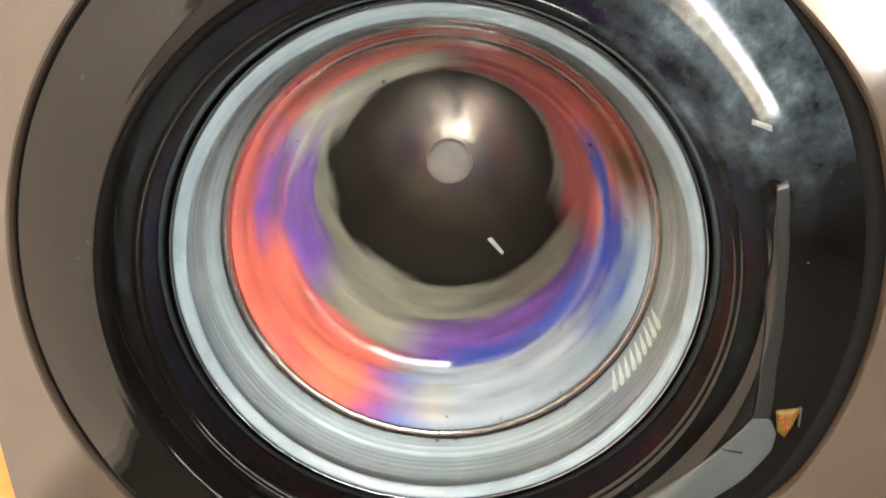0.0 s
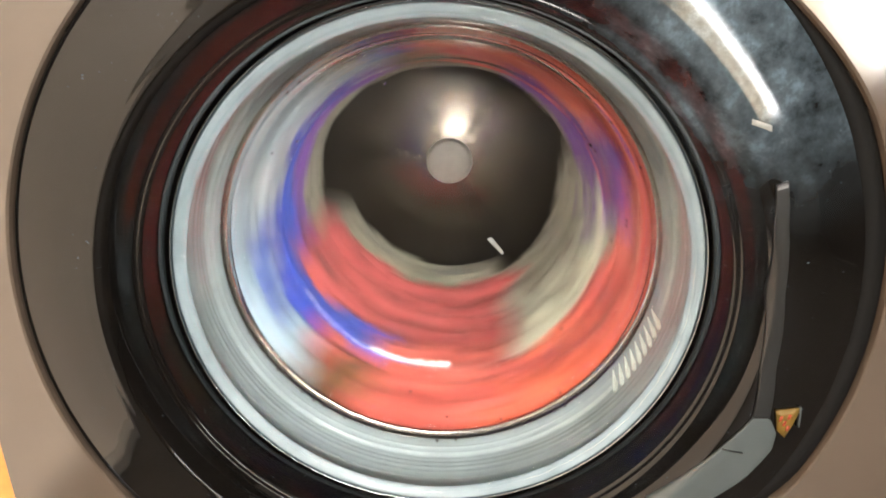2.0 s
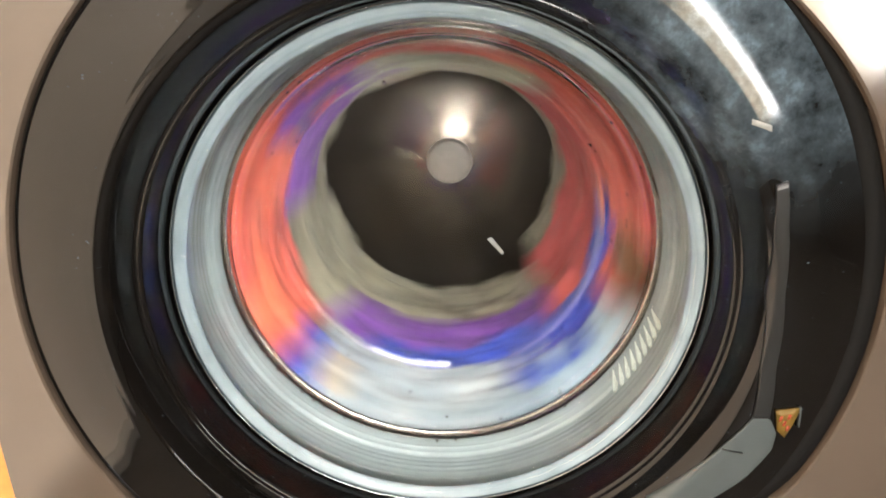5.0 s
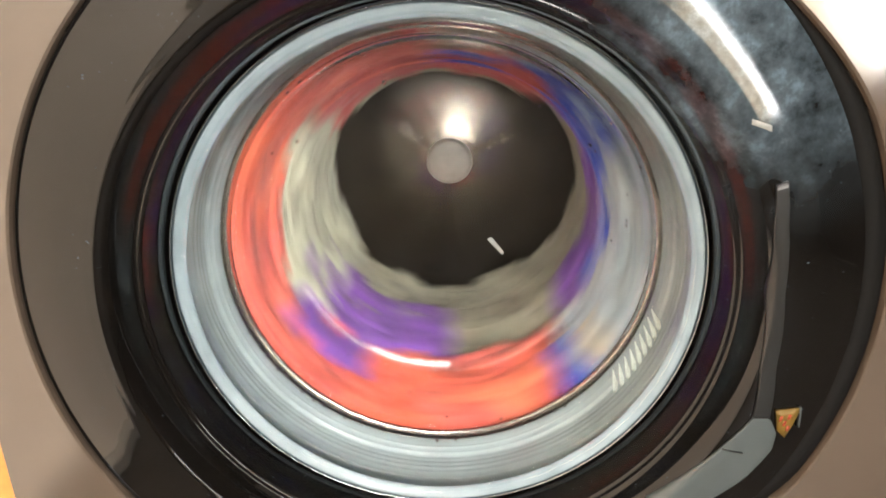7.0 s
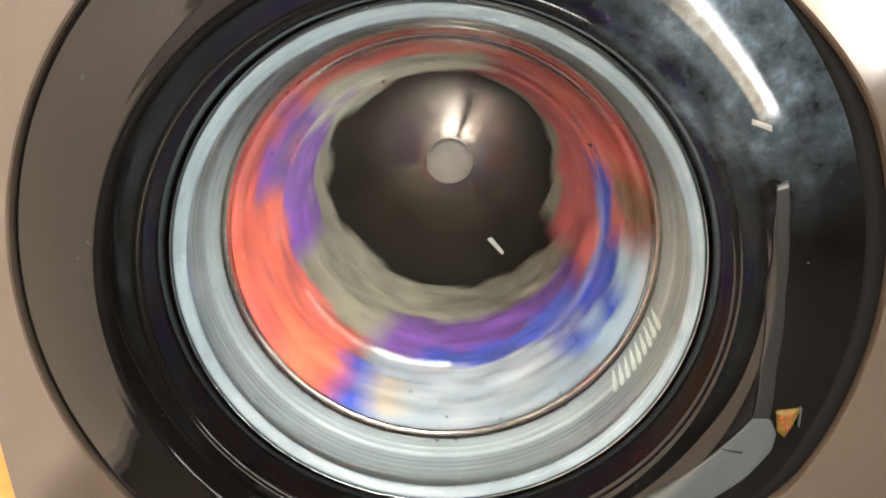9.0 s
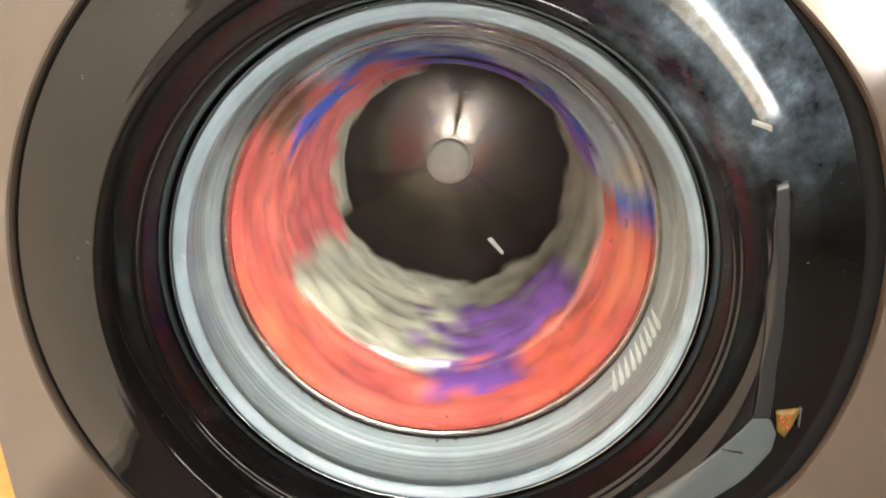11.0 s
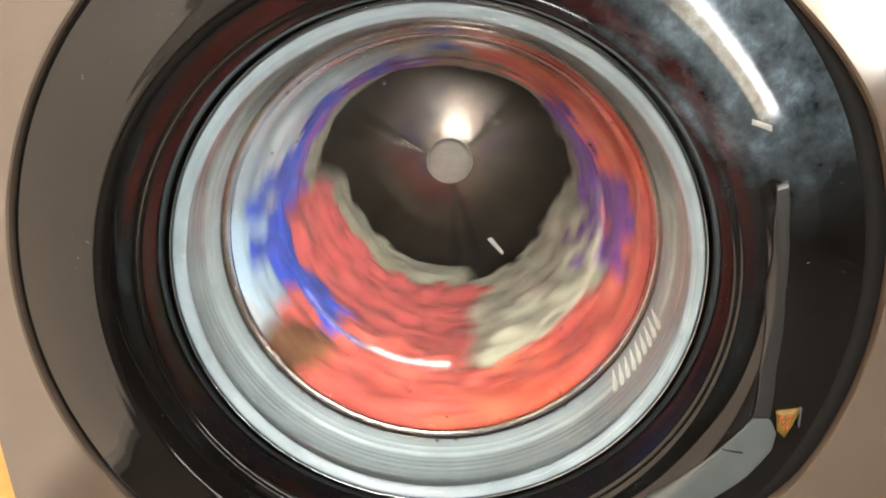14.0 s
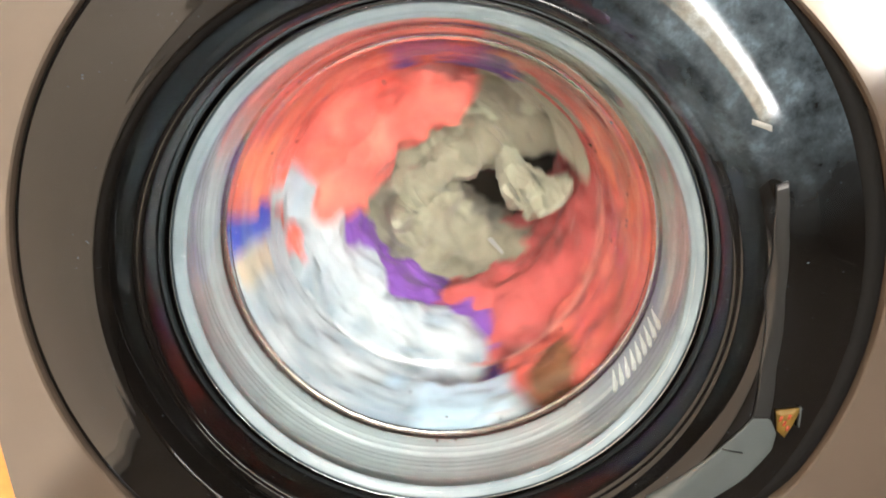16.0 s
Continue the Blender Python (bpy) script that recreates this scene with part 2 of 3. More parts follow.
def build_machine():
    w = thing("washing_machine", "beige grey front-loading washing machine with a round black door", "washing machine")
    # front panel: a plate with a round opening for the door
    bm = bmesh.new()
    n = 180
    hx, hr, zt, zb = 0.2635, 0.30, 0.42, -0.42
    rings = []
    for i in range(n):
        c = 360 * i / n
        d = clock(c, 1, 0)
        k = min((hx if d.x < 0 else hr) / max(1e-6, abs(d.x)), (zt if d.z > 0 else -zb) / max(1e-6, abs(d.z)))
        rim = rim_shape(c)(0.2271)
        line = [Vector((d.x * k, FACE + 0.02, d.z * k)), Vector((d.x * k * 0.998, FACE + 0.004, d.z * k * 0.998)), Vector((d.x * (k - 0.004), FACE, d.z * (k - 0.004)))]
        line += [clock(c, rim + 0.0018, FACE), clock(c, rim + 0.0006, FACE + 0.0007), clock(c, rim, FACE + 0.003), clock(c, rim - 0.0005, FACE + 0.06)]
        rings.append([bm.verts.new(p) for p in line])
    for i in range(n):
        a, b = rings[i], rings[(i + 1) % n]
        for j in range(6):
            bm.faces.new((a[j], b[j], b[j + 1], a[j + 1]))
    part("front_panel", bm, PANEL, w, "beige grey enamelled front panel", False)
    part("side_panel", box(-hx, -hx + 0.004, FACE + 0.021, 0.6, zb, zt), PANEL, w, "", False)
    part("side_panel", box(hr - 0.004, hr, FACE + 0.021, 0.6, zb, zt), PANEL, w, "", False)
    part("top_panel", box(-hx, hr, FACE + 0.004, 0.6, zt, zt + 0.012, 0.003), PANEL, w, "", False)
    part("plinth", box(-hx, hr, FACE + 0.004, 0.6, -0.75, zb), PANEL, w, "", False)
    # the door: a dished glossy ring, a thin seam near its rim, a bright trim and a deep glass bowl
    door = thing("door", "", "")
    door.parent = w
    part("bezel", lathe([(0.2260, 0.0), (0.2261, FACE + 0.0042)] + BEZEL, 256), BLACK, door, "glossy black plastic door ring with dusty smears")
    part("rim", lathe([(0.2262, 0.0), (0.2262, FACE + 0.0046), (0.2264, FACE + 0.0042), (0.2268, FACE + 0.0042), (0.2270, FACE + 0.005), (0.2270, 0.0)], 192, shape=rim_shape), RIMGREY, door, "dark grey rim of the door")
    part("trim_ring", lathe(smooth_profile([(0.1622, 0.010), (0.1620, 0.000), (0.1613, -0.0015), (0.1606, 0.000), (0.1604, 0.005)], 4), 160), CHROME, door, "thin polished trim ring round the glass")
    # added pale ring: its colour imitates reflections within the flange of the glass
    part("sheen_ring", lathe(smooth_profile([(0.1603, 0.003), (0.1600, -0.0004), (0.1585, -0.0010), (0.1560, 0.0002), (0.1540, 0.0020), (0.1532, 0.0034), (0.1545, 0.0038)], 4), 160), FLANGE_SHEEN, door, "pale grey ring standing in for the sheen of the glass flange")
    out = smooth_profile([(0.1605, 0.006), (0.158, 0.0035), (0.1555, 0.012), (0.152, 0.035), (0.1475, 0.055), (0.1478, 0.0595), (0.1445, 0.066), (0.1405, 0.084), (0.1312, 0.107), (0.1245, 0.1155), (0.105, 0.1205), (0.06, 0.126), (0.0004, 0.127)])
    inn = [(max(0.0003, r - 0.004 * min(1, r / 0.1)), y - 0.005) for r, y in reversed(out[3:])]
    part("glass_bowl", lathe(out + inn, 160, closed=True), GLASS, door, "deep clear glass bowl of the door").visible_shadow = False
    # a small pale sliver imitates a fixed reflection in the bowl
    bm = bmesh.new()
    for y in (0.1200, 0.1204):
        bm.faces.new([bm.verts.new(clock(c, r, y)) for c, r in ((108, 0.0370), (104, 0.0400), (114.5, 0.0540), (117, 0.0530))])
    part("glass_glint", bm, GLINT_SCRAP, door, "pale sliver standing in for a reflection in the glass", False)
    bm = bmesh.new()
    rnd = random.Random(4)
    for k in range(46):
        c = rnd.choice((rnd.uniform(196, 250), rnd.uniform(200, 225), rnd.uniform(110, 190)))
        y = rnd.uniform(0.052, 0.0575)
        q, h = rnd.uniform(0.15, 0.7), rnd.uniform(0.0006, 0.0022)
        r = 0.1528
        a = [bm.verts.new(clock(c + dc, r + rnd.uniform(-0.0003, 0.0003), y + dy)) for dc, dy in ((-q, 0), (0, -h), (q, rnd.uniform(-h, h) * 0.5), (0, h))]
        b = [bm.verts.new(v.co * 1.0 + clock(c, 0.0004, 0)) for v in a]
        bm.faces.new(a)
        bm.faces.new(b)
        for i in range(4):
            bm.faces.new((a[i], a[(i + 1) % 4], b[(i + 1) % 4], b[i]))
    tagged(part("lint", bm, RUBBER, door, "dark lint specks at the gasket", False), "", "", "", "stuff")
    # water drops on the inner side of the bowl
    bm = bmesh.new()
    for k in range(34):
        i = rnd.randrange(26, len(out) - 14)
        (ra, ya), (rb, yb) = out[i], out[i + 1]
        c = rnd.uniform(0, 360)
        tip = clock(c, ra, ya)
        way = (clock(c, rb, yb) - tip).normalized()
        side = Vector((math.cos(radians(c)), 0, -math.sin(radians(c))))
        up = side.cross(way)
        up = up if up.dot(Vector((tip.x, 0.02, tip.z))) > 0 else -up
        size = rnd.uniform(0.0006, 0.0017)
        made = bmesh.ops.create_icosphere(bm, subdivisions=2, radius=1.0)["verts"]
        for v in made:
            v.co = tip + side * v.co.x * size + way * v.co.y * size * 1.3 + up * (v.co.z * size * 0.5 + size * 0.45)
    drops = part("water_drops", bm, GLASS, door, "small clear water drops on the glass")
    drops.visible_shadow = False
    tagged(drops, "", "", "", "stuff")
    # gasket and the drum's collar
    gp = smooth_profile([(0.185, 0.018), (0.170, 0.020), (0.164, 0.022), (0.161, 0.030), (0.160, 0.040), (0.157, 0.044), (0.1542, 0.050), (0.1538, 0.0545), (0.157, 0.0565), (0.175, 0.0570)], 12)
    # fine moulded rings run round the gasket
    gp = [(r - 0.0004 * max(0.0, math.sin(y * 1500)) if 0.021 < y < 0.048 else r, y) for r, y in gp]
    part("gasket", lathe(gp, 160), GASKET, w, "pale grey rubber door gasket")
    part("gasket_lip", lathe(smooth_profile([(0.165, 0.0572), (0.1555, 0.0574), (0.1548, 0.0578), (0.1555, 0.0582), (0.165, 0.0584)], 4), 160), RUBBER, w)
    # a row of pale slanted ribs on the gasket, added to imitate a striped reflection
    for k in range(9):
        c = 105.5 + 2.55 * k
        bm = bmesh.new()
        rows = []
        for j in range(5):
            q = j / 4
            r, y = 0.1588 - 0.0042 * q, 0.0365 + 0.0125 * q
            w2 = 0.55 * math.sin(math.pi * (0.15 + 0.7 * q))
            mid = c + 1.5 - 3.0 * q
            rows.append([bm.verts.new(clock(mid + d, r - h, y)) for d, h in ((-w2, -0.002), (-w2 * 0.7, 0.0006), (0, 0.001), (w2 * 0.7, 0.0006), (w2, -0.002))])
        for a, b in zip(rows, rows[1:]):
            for i in range(4):
                bm.faces.new((a[i], a[i + 1], b[i + 1], b[i]))
        part("glint_rib", bm, RIB_GLINT, w)
    part("tub", lathe([(0.25, 0.02), (0.25, 0.45), (0.02, 0.45), (0.02, 0.47), (0.26, 0.47), (0.26, 0.02)], 64, closed=True), RUBBER, w)
    part("tub_front", lathe([(0.175, 0.055), (0.249, 0.03), (0.249, 0.034), (0.176, 0.060)], 64, closed=True), RUBBER, w)
    return w, door


def build_drum(w):
    drum = new("drum", mesh_of(lathe(smooth_profile([(0.1575, 0.0640), (0.1535, 0.0625), (0.1525, 0.0605), (0.1535, 0.0588), (0.165, 0.0590), (0.2, 0.0660), (0.236, 0.085)], 5)
                                     + [(0.238, 0.12), (0.238, 0.2), (0.238, 0.31)]
                                     + smooth_profile([(0.238, 0.380), (0.228, 0.3935), (0.18, 0.3945), (0.13, 0.3885), (0.09, 0.3810), (0.06, 0.3753), (0.03, 0.3696), (0.0004, 0.368)], 5), 120),
                               "drum", STEEL))
    drum.parent = w
    tagged(drum, "brushed stainless steel drum, turning")
    part("hub", lathe(smooth_profile([(0.0268, 0.370), (0.0262, 0.364), (0.0225, 0.361), (0.012, 0.360), (0.0004, 0.360)], 4), 48), HUBGREY, drum, "round grey hub cover")
    part("collar", lathe(smooth_profile([(0.1560, 0.0625), (0.1522, 0.0618), (0.1514, 0.0605), (0.1520, 0.0592), (0.1555, 0.0586)], 5), 160), COLLAR, drum, "bright polished collar of the drum")
    for k in range(3):
        bm = bmesh.new()
        for j in range(13):
            s = j / 12
            r = 0.03 + 0.15 * s
            pts = []
            for q, h in ((-9, 0.0), (-5, 0.010), (0, 0.014), (5, 0.010), (9, 0.0)):
                c = 120 * k + 60 + q * (0.6 + 0.5 * s)
                pts.append(bm.verts.new(clock(c, r, 0.3708 + 0.19 * min(r - 0.03, 0.065) + 0.17 * max(0.0, r - 0.095) - h * math.sin(math.pi * min(1, 0.15 + s)))))
            if j:
                for q in range(4):
                    bm.faces.new((last[q], last[q + 1], pts[q + 1], pts[q]))
            last = pts
        part("spoke", bm, STEEL, drum)
    return drum


def stuck_sheet(inner, outer, lift=0.0010, steps=36, across=18):
    """A thin sheet that follows the door ring; inner and outer: (clock angle, radius) corner by corner along its two long edges."""
    def along(edge, s):
        s *= len(edge) - 1
        i = min(int(s), len(edge) - 2)
        return [edge[i][k] + (edge[i + 1][k] - edge[i][k]) * (s - i) for k in (0, 1)]
    bm = bmesh.new()
    grid = []
    for i in range(steps + 1):
        (ca, ra), (cb, rb) = along(inner, i / steps), along(outer, i / steps)
        line = []
        for j in range(across + 1):
            q = j / across
            c, r = ca + (cb - ca) * q, ra + (rb - ra) * q
            line.append((bm.verts.new(clock(c, r, bezel_y(r) - lift)), bm.verts.new(clock(c, r, bezel_y(r) - 0.0001))))
        grid.append(line)
    for i in range(steps):
        for j in range(across):
            for k in (0, 1):
                bm.faces.new((grid[i][j][k], grid[i + 1][j][k], grid[i + 1][j + 1][k], grid[i][j + 1][k]))
    for line in (grid[0], grid[-1], [g[0] for g in grid], [g[-1] for g in grid]):
        for a, b in zip(line, line[1:]):
            bm.faces.new((a[0], b[0], b[1], a[1]))
    return bm


def build_stickers():
    film = thing("plastic_film", "pale grey plastic film with dark tape stuck on the door", "film")
    part("sheet", stuck_sheet([(106.5, 0.1895), (110, 0.187), (115, 0.1825), (121, 0.179), (127, 0.177), (133, 0.1755)],
                              [(107.5, 0.199), (109.5, 0.2065), (112.5, 0.2105), (119, 0.208), (126, 0.200), (134, 0.186)]), PAPER, film)
    part("tape", stuck_sheet([(66.0, 0.1848), (72.3, 0.1798), (84.2, 0.1760), (98.2, 0.1797), (105.5, 0.1862), (107.9, 0.1884)], [(66.0, 0.1905), (73.0, 0.1865), (84.4, 0.1838), (97.8, 0.1877), (105.0, 0.1950), (107.1, 0.1972)], 0.0014), STRIP, film, "dark smoky tape")
    part("crease", stuck_sheet([(115.4, 0.183), (114.6, 0.195)], [(115.6, 0.183), (114.8, 0.195)], 0.0020, 6, 1), STRIP, film)
    tag = thing("yellow_sticker", "small yellow sticker with dark red print on the door", "sticker")
    part("paper", stuck_sheet([(105.5, 0.1985), (109.0, 0.2060)], [(104.2, 0.2125), (109.8, 0.2125)], 0.0016, 4, 4), YELLOW, tag)
    for c, r in ((106.2, 0.2025), (106.9, 0.2062), (107.6, 0.2095), (105.6, 0.2068)):
        part("print_bar", stuck_sheet([(c, r), (c + 0.9, r + 0.0004)], [(c, r + 0.0016), (c + 0.9, r + 0.0018)], 0.0021, 2, 1), REDINK, tag)
    part("thread", stuck_sheet([(104.2, 0.2110), (107.5, 0.2165)], [(104.0, 0.2118), (107.4, 0.2171)], 0.0022, 4, 1), PAPER, tag)
    chip = thing("paper_scrap", "small pale paper scrap stuck on the black door", "scrap")
    part("scrap", stuck_sheet([(54.8, 0.1862), (57.2, 0.1925)], [(55.5, 0.1848), (58.0, 0.1912)], 0.0008, 4, 2), GLINT_SCRAP, chip)


def build_cabinet():
    cab = thing("wooden_cabinet", "orange wooden cabinet standing beside the washing machine", "cabinet")
    part("side_board", box(-0.80, -0.268, 0.01, 0.6, -0.75, 0.10, 0.004), WOOD, cab)
    part("door", box(-0.79, -0.272, -0.012, 0.009, -0.70, 0.08, 0.004), WOOD, cab)


# ------------------------------------------------------------------ laundry
def bowl_clear(y):
    """The smallest radius at which cloth clears the glass bowl, by depth."""
    if y < 0.13:
        return 0.1555 - 0.012 * max(0.0, (y - 0.06) / 0.03) if y < 0.09 else 0.1435 - 0.0085 * (y - 0.09) / 0.04
    return 0.135


def cloth(d0, d1, y0, y1, inset=0.0, seed=0, wave=0.008, fray=0.012, outer=0.232, taper=6.0, cols=0, rows=36, front=20, ripple=0.0, lean=0.0, pleat=0.005):
    """A garment pressed against the drum between two clock angles and two depths: a thick, creased, rounded pad."""
    span = d1 - d0
    cols = cols or max(12, int(span / 1.1))
    bm = bmesh.new()
    grid = []
    for i in range(cols + 1):
        u = i / cols
        swell = min(1.0, min(u, 1 - u) * span / taper)
        swell = math.sqrt(max(0.0, 1 - (1 - swell) ** 2))
        c0 = d0 + u * span
        a = radians(c0)
        ca, sa = math.cos(a), math.sin(a)
        f0 = fray * noise.noise((ca * 4 + seed, sa * 4, 1.7)) + 0.5 * fray * noise.noise((ca * 13 + seed, sa * 13, 4.1))
        f1 = fray * noise.noise((ca * 4 + seed, sa * 4, 9.3)) + 0.5 * fray * noise.noise((ca * 13 + seed, sa * 13, 6.2))
        ya, yb = max(0.064, y0 + f0), y1 + f1
        line = []
        for j in range(rows + 1):
            v = j / rows
            y = ya * (1 - v) + yb * v
            edge = min(1.0, min(v, 1 - v) * 5.0)
            edge = math.sqrt(max(0.0, 1 - (1 - edge) ** 2))
            crease = noise.noise((ca * 4 + seed * 3.1, sa * 4, y * 45)) + 0.7 * noise.noise((ca * 10 - seed, sa * 10, y * 100)) \
                + 0.8 * abs(noise.noise((ca * 3, sa * 3 + seed, y * 40))) + 0.1 * noise.noise((ca * 30 - seed, sa * 30, y * 190))
            top = bowl_clear(y) + inset + wave * crease * 0.8
            top += lean * min(1.0, max(0.0, (y - y0) / (y1 - y0))) ** 2.5
            # long creases that run slantwise over the cloth, with sharp valleys
            slant = c0 + 170 * (y - y0) * (1 if seed % 2 else -1)
            valley = abs(noise.noise((slant * 0.075 + seed * 7, y * 5, seed))) + 0.35 * abs(noise.noise((slant * 0.17 + seed, y * 9, 2.0 + seed)))
            top += pleat * (1.15 - 3.2 * min(0.62, valley)) * -0.8
            if ripple:
                top += 0.32 * ripple * (1.2 - 4 * abs(noise.noise((c0 * 0.05 + seed, y * 9, seed))) - 1.6 * abs(noise.noise((c0 * 0.11 + seed, y * 16, 3.3))))
            if y < 0.135:
                top = max(bowl_clear(y) - 0.003, top)
            depth = min(edge, swell)
            r = top + (outer - top) * (1 - depth) * 0.4
            c = c0 + 2.6 * noise.noise((y * 30 + seed, ca * 3, sa * 3)) * (1 if 0 < i < cols else 0.4)
            line.append(bm.verts.new(clock(c, r, y)))
        first, last = line[0].co.copy(), line[-1].co.copy()
        r0 = math.hypot(first.x, first.z)
        line.append(bm.verts.new(clock(c0, outer, min(0.355, max(0.09, yb)))))
        for j in range(front):
            q = j / front
            r = outer + (r0 - outer) * q
            y = max(0.064 + 0.026 * (1 - q), ya + 0.006 * math.sin(math.pi * q) + 0.012 * q * (1 - q) * 4 * noise.noise((ca * 9 + seed, sa * 9, r * 45))
                    + pleat * 2.6 * min(1.0, 2.2 * q) * (1.0 - 3.4 * min(0.6, abs(noise.noise((c0 * 0.085 + r * 30 + seed * 5, r * 7, seed)))))
                    + ripple * 2.2 * min(1.0, 1.6 * q) * (0.7 - 2.6 * abs(noise.noise((c0 * 0.10 + seed, r * 12, seed))) - 0.9 * abs(noise.noise((c0 * 0.14 + r * 14, seed, r * 24)))))
            line.append(bm.verts.new(clock(c0 + 1.5 * noise.noise((r * 40, ca * 5, seed)), r, y)))
        grid.append(line)
    n = rows + 2 + front
    for i in range(cols):
        a, b = grid[i], grid[i + 1]
        for j in range(n):
            k = (j + 1) % n
            bm.faces.new((a[j], b[j], b[k], a[k]))
    for line in (grid[0], grid[-1]):
        bm.faces.new(line)
    return bm


def roll(d0, d1, r0, r1, y, thick, seed, knot=0.0, n=60, m=26):
    """A rolled, twisted edge of cloth between two clock angles; a knot swells its far end."""
    bm = bmesh.new()
    rings = []
    for i in range(n + 1):
        u = i / n
        c = d0 + (d1 - d0) * u
        r = r0 + (r1 - r0) * u - 0.02 * math.sin(math.pi * u)
        fat = thick * math.sqrt(max(0.02, 1 - abs(2 * u - 1) ** 5)) * (0.85 + 0.3 * noise.noise((u * 5, seed, 0))) + knot * math.exp(-((u - 0.86) / 0.1) ** 2)
        line = []
        for j in range(m):
            a = 2 * math.pi * j / m
            ridge = 1 + 0.34 * noise.noise((math.cos(a + 2.2 * u) * 2.2 + seed, math.sin(a + 2.2 * u) * 2.2, u * 2.4)) - 0.5 * abs(noise.noise((math.cos(a + u) * 3.5, math.sin(a + u) * 3.5 + seed, u * 3)))
            line.append(bm.verts.new(clock(c, r + fat * ridge * math.cos(a), y + 0.02 * math.sin(2 * u + seed) + fat * ridge * math.sin(a))))
        rings.append(line)
    for i in range(n):
        for j in range(m):
            k = (j + 1) % m
            bm.faces.new((rings[i][j], rings[i + 1][j], rings[i + 1][k], rings[i][k]))
    bm.faces.new(rings[0])
    bm.faces.new(rings[-1])
    return bm


GARMENTS = []
FALLING = []           # part, clock angle from which it falls, times and distances


def garment(name, label, category, pads):
    """A garment in pressed, rigid pieces; each pad: part name, material, the arguments of cloth(), its options and its fall."""
    g = thing(name, label, category, "laundry in the drum")
    for pname, mat, args, kw, *fall in pads:
        ob = part(pname, cloth(*args, **kw), mat, g)
        if fall:
            FALLING.append((ob, (args[0] + args[1]) / 2, fall[0]))
    GARMENTS.append(g)
    return g


# how far the loosened pieces leave the wall, by time: inwards, then along the axis, then round with the clock
T_FALL = (14.8, 15.0, 15.1, 15.2, 15.3, 15.4, 15.5, 15.6, 15.7, 15.8, 15.9, 16.0)
STILL = (0,) * 12
FOLD_A = ((0, 0.040, 0.036, 0.025, 0.012, 0.010, 0.015, 0.020, 0.050, 0.090, 0.120, 0.140), STILL,
          (0, 0, 0, 0, 0, 0, 0, 0, 0, 0, -0.010, -0.020))
FOLD_B = ((0, 0.036, 0.036, 0.034, 0.030, 0.030, 0.030, 0.030, 0.055, 0.088, 0.112, 0.135),
          (0, 0, 0, 0, 0, 0, 0, 0, 0, 0.010, 0.022, 0.032), STILL)
FOLD_C = ((0, 0.005, 0.015, 0.045, 0.070, 0.072, 0.070, 0.060, 0.050, 0.040, 0.020, 0.008),
          (0, 0, 0.008, 0.020, 0.034, 0.044, 0.048, 0.050, 0.050, 0.050, 0.050, 0.050),
          (0, 0, -0.004, -0.012, -0.024, -0.030, -0.032, -0.028, -0.018, -0.006, 0, 0))
FOLD_D = ((0, 0, 0, 0, 0, 0, 0.020, 0.015, 0.005, 0, 0, 0), STILL, STILL)
DROP_J = ((0, 0, 0, 0, 0.010, 0.045, 0.080, 0.060, 0.045, 0.035, 0.035, 0.035), STILL,
          (0, 0, 0, 0, 0, 0, 0, 0, 0, -0.010, -0.022, -0.034))
DROP_W = ((0, 0, 0, 0, 0, 0, 0, 0.010, 0.045, 0.082, 0.085, 0.080), STILL, STILL)
DROP_B = ((0, 0, 0, 0, 0, 0, 0, 0, -0.015, -0.028, -0.030, -0.030), STILL, STILL)
DROP_P = ((0, 0, 0, 0, 0, 0, 0, 0.010, 0.035, 0.062, 0.066, 0.062), STILL, STILL)
DROP_T = ((0, 0, 0, 0, 0, 0, 0, 0, 0.012, 0.045, 0.078, 0.098), STILL, STILL)
ROLL = ((0, 0, 0.010, 0.055, 0.075, 0.078, 0.075, 0.070, 0.075, 0.085, 0.085, 0.080),
        (0, 0, 0, 0, 0, -0.010, -0.020, -0.015, 0, 0, 0, 0), STILL)
KNOT = ((0, 0, 0, 0, 0.010, 0.020, 0.040, 0.055, 0.063, 0.060, 0.085, 0.108), STILL,
        (0, 0, 0, 0, 0, 0, -0.010, -0.020, -0.018, 0.010, 0.032, 0.054))


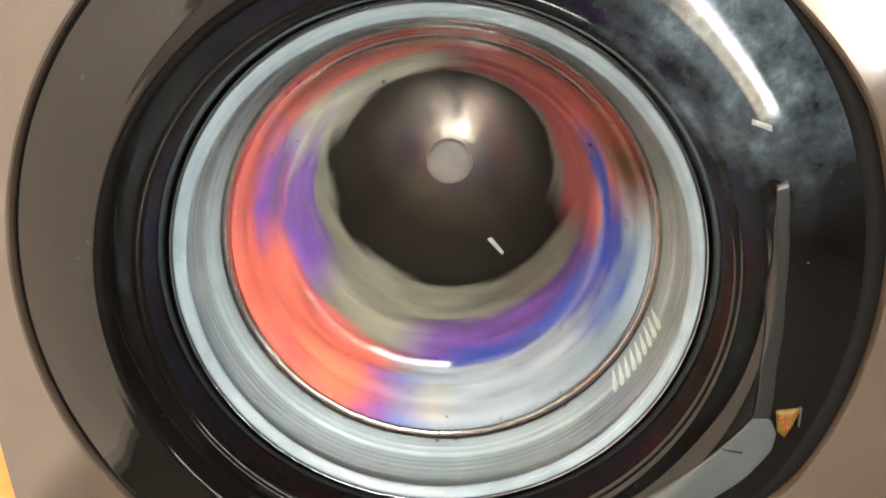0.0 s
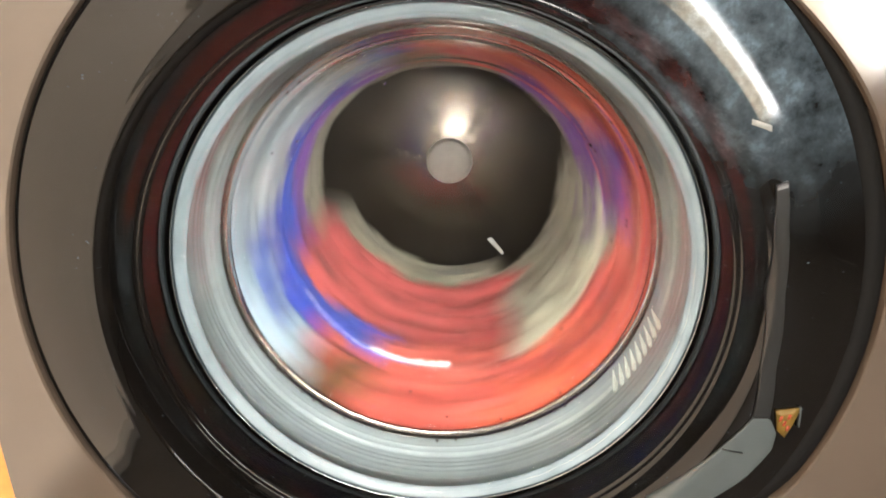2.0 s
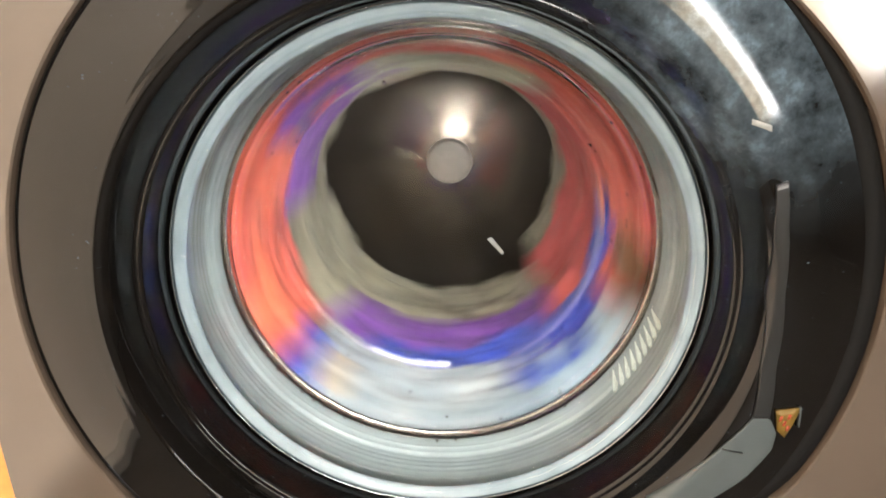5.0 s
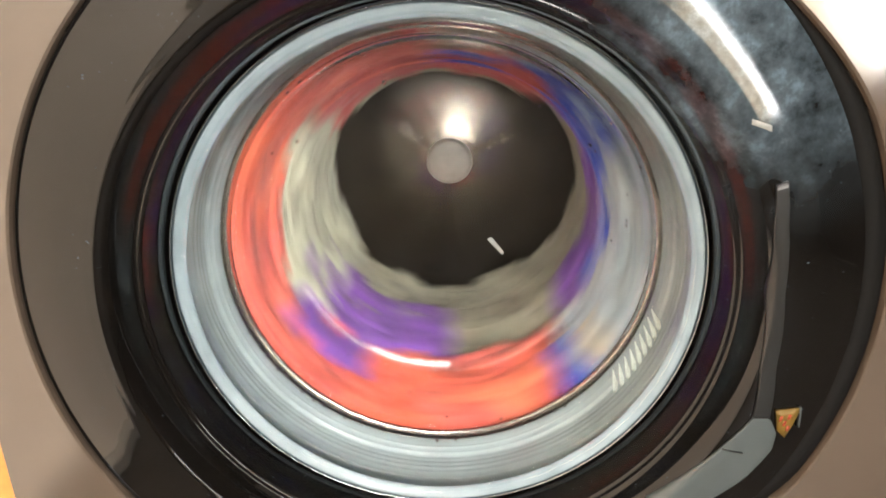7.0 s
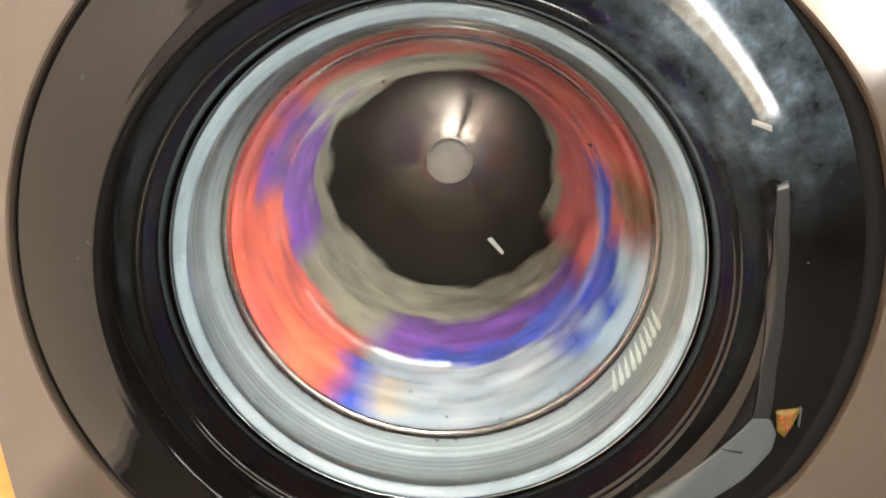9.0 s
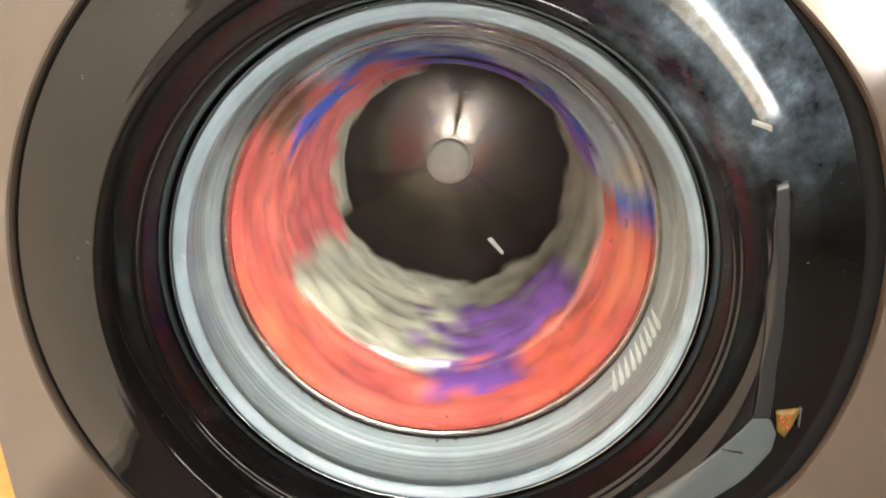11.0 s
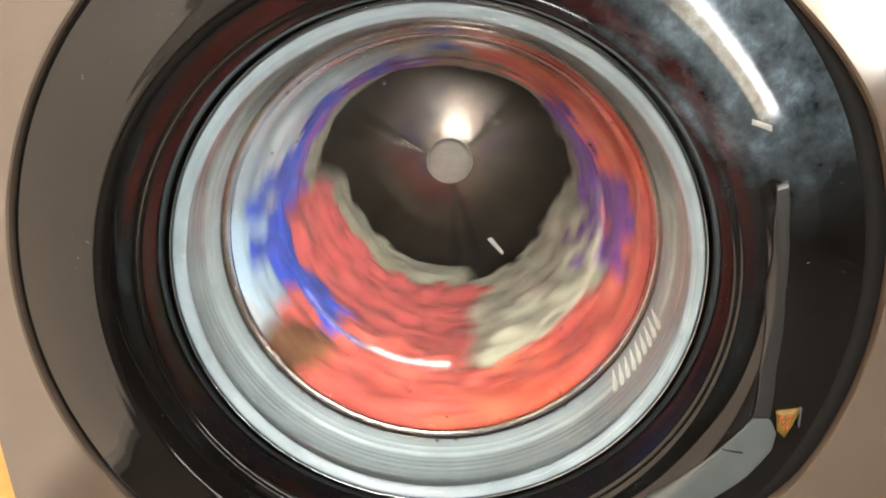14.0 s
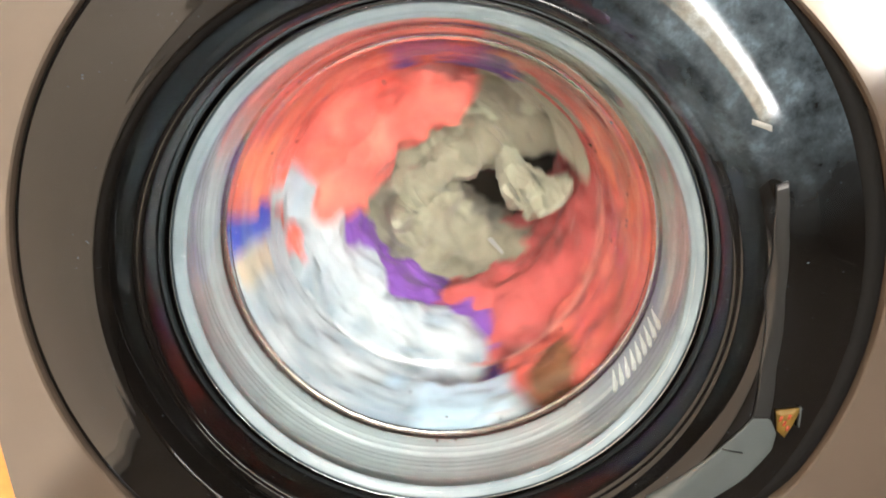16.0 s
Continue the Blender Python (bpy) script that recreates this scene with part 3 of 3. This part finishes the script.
def build_laundry():
    garment("t_shirt", "coral red cotton T-shirt pressed to the drum wall", "shirt",
            [("body", CORAL, (130, 262, 0.062, 0.17), dict(seed=1)), ("sleeve", ORANGE, (136, 205, 0.064, 0.15), dict(seed=2, inset=-0.001)),
             ("hem", CORAL, (140, 205, 0.14, 0.225), dict(seed=31, inset=0.024, ripple=0.010, taper=14, pleat=0.008), DROP_T)])
    garment("sweatshirt", "orange red sweatshirt with a brown leather patch", "shirt",
            [("body", CORAL, (252, 357, 0.062, 0.19), dict(seed=3)), ("hood", ORANGE, (262, 318, 0.064, 0.14), dict(seed=5, inset=-0.001)),
             ("cuff", CORAL, (-8, 18, 0.10, 0.135), dict(seed=6, fray=0.005)),
             ("patch", BROWN, (-11, 9, 0.080, 0.120), dict(seed=21, inset=-0.003, fray=0.004, taper=2.5)),
             ("label", WHITE, (9, 24, 0.070, 0.090), dict(seed=22, inset=-0.003, fray=0.003, taper=2.5))])
    garment("white_shirt", "white cotton shirt with deep wet creases", "shirt",
            [("body", WHITE, (42, 132, 0.062, 0.145), dict(seed=7)), ("collar", CREAM, (109, 128, 0.070, 0.112), dict(seed=8, inset=-0.004, fray=0.006)),
             ("tail", WHITE, (44, 126, 0.135, 0.20), dict(seed=32, inset=0.024, wave=0.012, ripple=0.010, taper=20, pleat=0.004), DROP_W)])
    garment("pillowcase", "pale blue cotton pillowcase, bunched up", "pillowcase",
            [("body", PALE, (12, 62, 0.062, 0.125), dict(seed=9, inset=-0.001))])
    garment("blue_shirt", "royal blue cotton shirt twisted into a rope", "shirt",
            [("body", BLUE, (-22, 112, 0.122, 0.178), dict(seed=11, inset=-0.001, fray=0.008, outer=0.205), DROP_B), ("sleeve", BLUE, (27, 60, 0.082, 0.14), dict(seed=41, inset=-0.003, fray=0.012, outer=0.205), DROP_B), ("cuff", BLUE, (121, 137, 0.066, 0.13), dict(seed=12, inset=-0.004, fray=0.010))])
    garment("purple_shirt", "purple cotton shirt, wet and twisted", "shirt",
            [("body", PURPLE, (36, 128, 0.152, 0.235), dict(seed=13, inset=-0.001, fray=0.008), DROP_P), ("sleeve", PURPLE, (170, 250, 0.148, 0.255), dict(seed=14, inset=-0.007, fray=0.010)),
             ("cuff", PURPLE, (198, 238, 0.095, 0.178), dict(seed=15, inset=-0.007, fray=0.016))])
    garment("bath_towel", "grey green terry bath towel, soaked and folded", "towel",
            [("fold", GREY, (34, 130, 0.205, 0.335), dict(seed=16, ripple=0.008), FOLD_A), ("fold", GREY, (120, 222, 0.165, 0.335), dict(seed=17, inset=-0.004, ripple=0.008), FOLD_B),
             ("fold", LIT_GREY, (218, 304, 0.118, 0.325), dict(seed=18, inset=-0.011, lean=-0.008, wave=0.008, ripple=0.007, taper=14), FOLD_C),
             ("hem", GREY, (296, 398, 0.285, 0.345), dict(seed=25, inset=-0.020, wave=0.006, pleat=0.002), FOLD_D)])
    towel = GARMENTS[-1]
    FALLING.append((part("rolled_edge", roll(248, 168, 0.180, 0.165, 0.235, 0.021, 5, 0.008), LIT_GREY, towel, "rolled edge of the towel"), 208, ROLL))
    FALLING.append((part("corner", roll(236, 262, 0.175, 0.170, 0.215, 0.024, 9, 0.012), LIT_GREY, towel, "crumpled corner of the towel in its lit tone"), 249, KNOT))
    garment("jersey", "deep coral jersey lying in wet folds", "shirt",
            [("body", RED, (-76, 40, 0.150, 0.30), dict(seed=19, inset=0.003, lean=-0.024, wave=0.010, ripple=0.008), DROP_J), ("sleeve", RED, (-70, 32, 0.185, 0.285), dict(seed=20, inset=0.001, lean=-0.026, wave=0.012, ripple=0.009), DROP_J)])


# ------------------------------------------------------------------ movement
def turn_at(t):
    """The drum's clock angle in degrees: it turns anticlockwise and slows from about 160 to 65 turns a minute."""
    s = t - 8.0
    return 0.014926 * s ** 4 - 0.148567 * s ** 3 + 20.00654 * s ** 2 - 683.2688 * s - 6457.387


def motions():
    steps = [k / 30 for k in range(481)]
    rows = [(t, pose(0, 0, 0, 0, turn_at(t), 0)) for t in steps]
    walk(DRUM, rows)
    for g in GARMENTS:
        walk(g, rows)
    for ob, c, (inward, along, round_) in FALLING:
        way, side = clock(c, -1, 0), clock(c + 90, 1, 0)
        rows = [(0, pose(0, 0, 0))]
        for t, p, q, r in zip(T_FALL, inward, along, round_):
            rows.append((t, pose(*(way * p + side * r + Vector((0, q, 0))))))
        walk(ob, rows)


build_room()
build_fill_panel()
ceiling_fixture((0.0, -0.75, 1.70), (0.0, -0.75, 0.0), 0.42, 0.16, LAMP_GLOW)
wall_lamp()
# a long batten that leans against the far wall; its bright face is mirrored in the enamel and in the door
lean_batten()
MACHINE, DOOR = build_machine()
DRUM = build_drum(MACHINE)
build_stickers()
build_cabinet()
build_laundry()
motions()
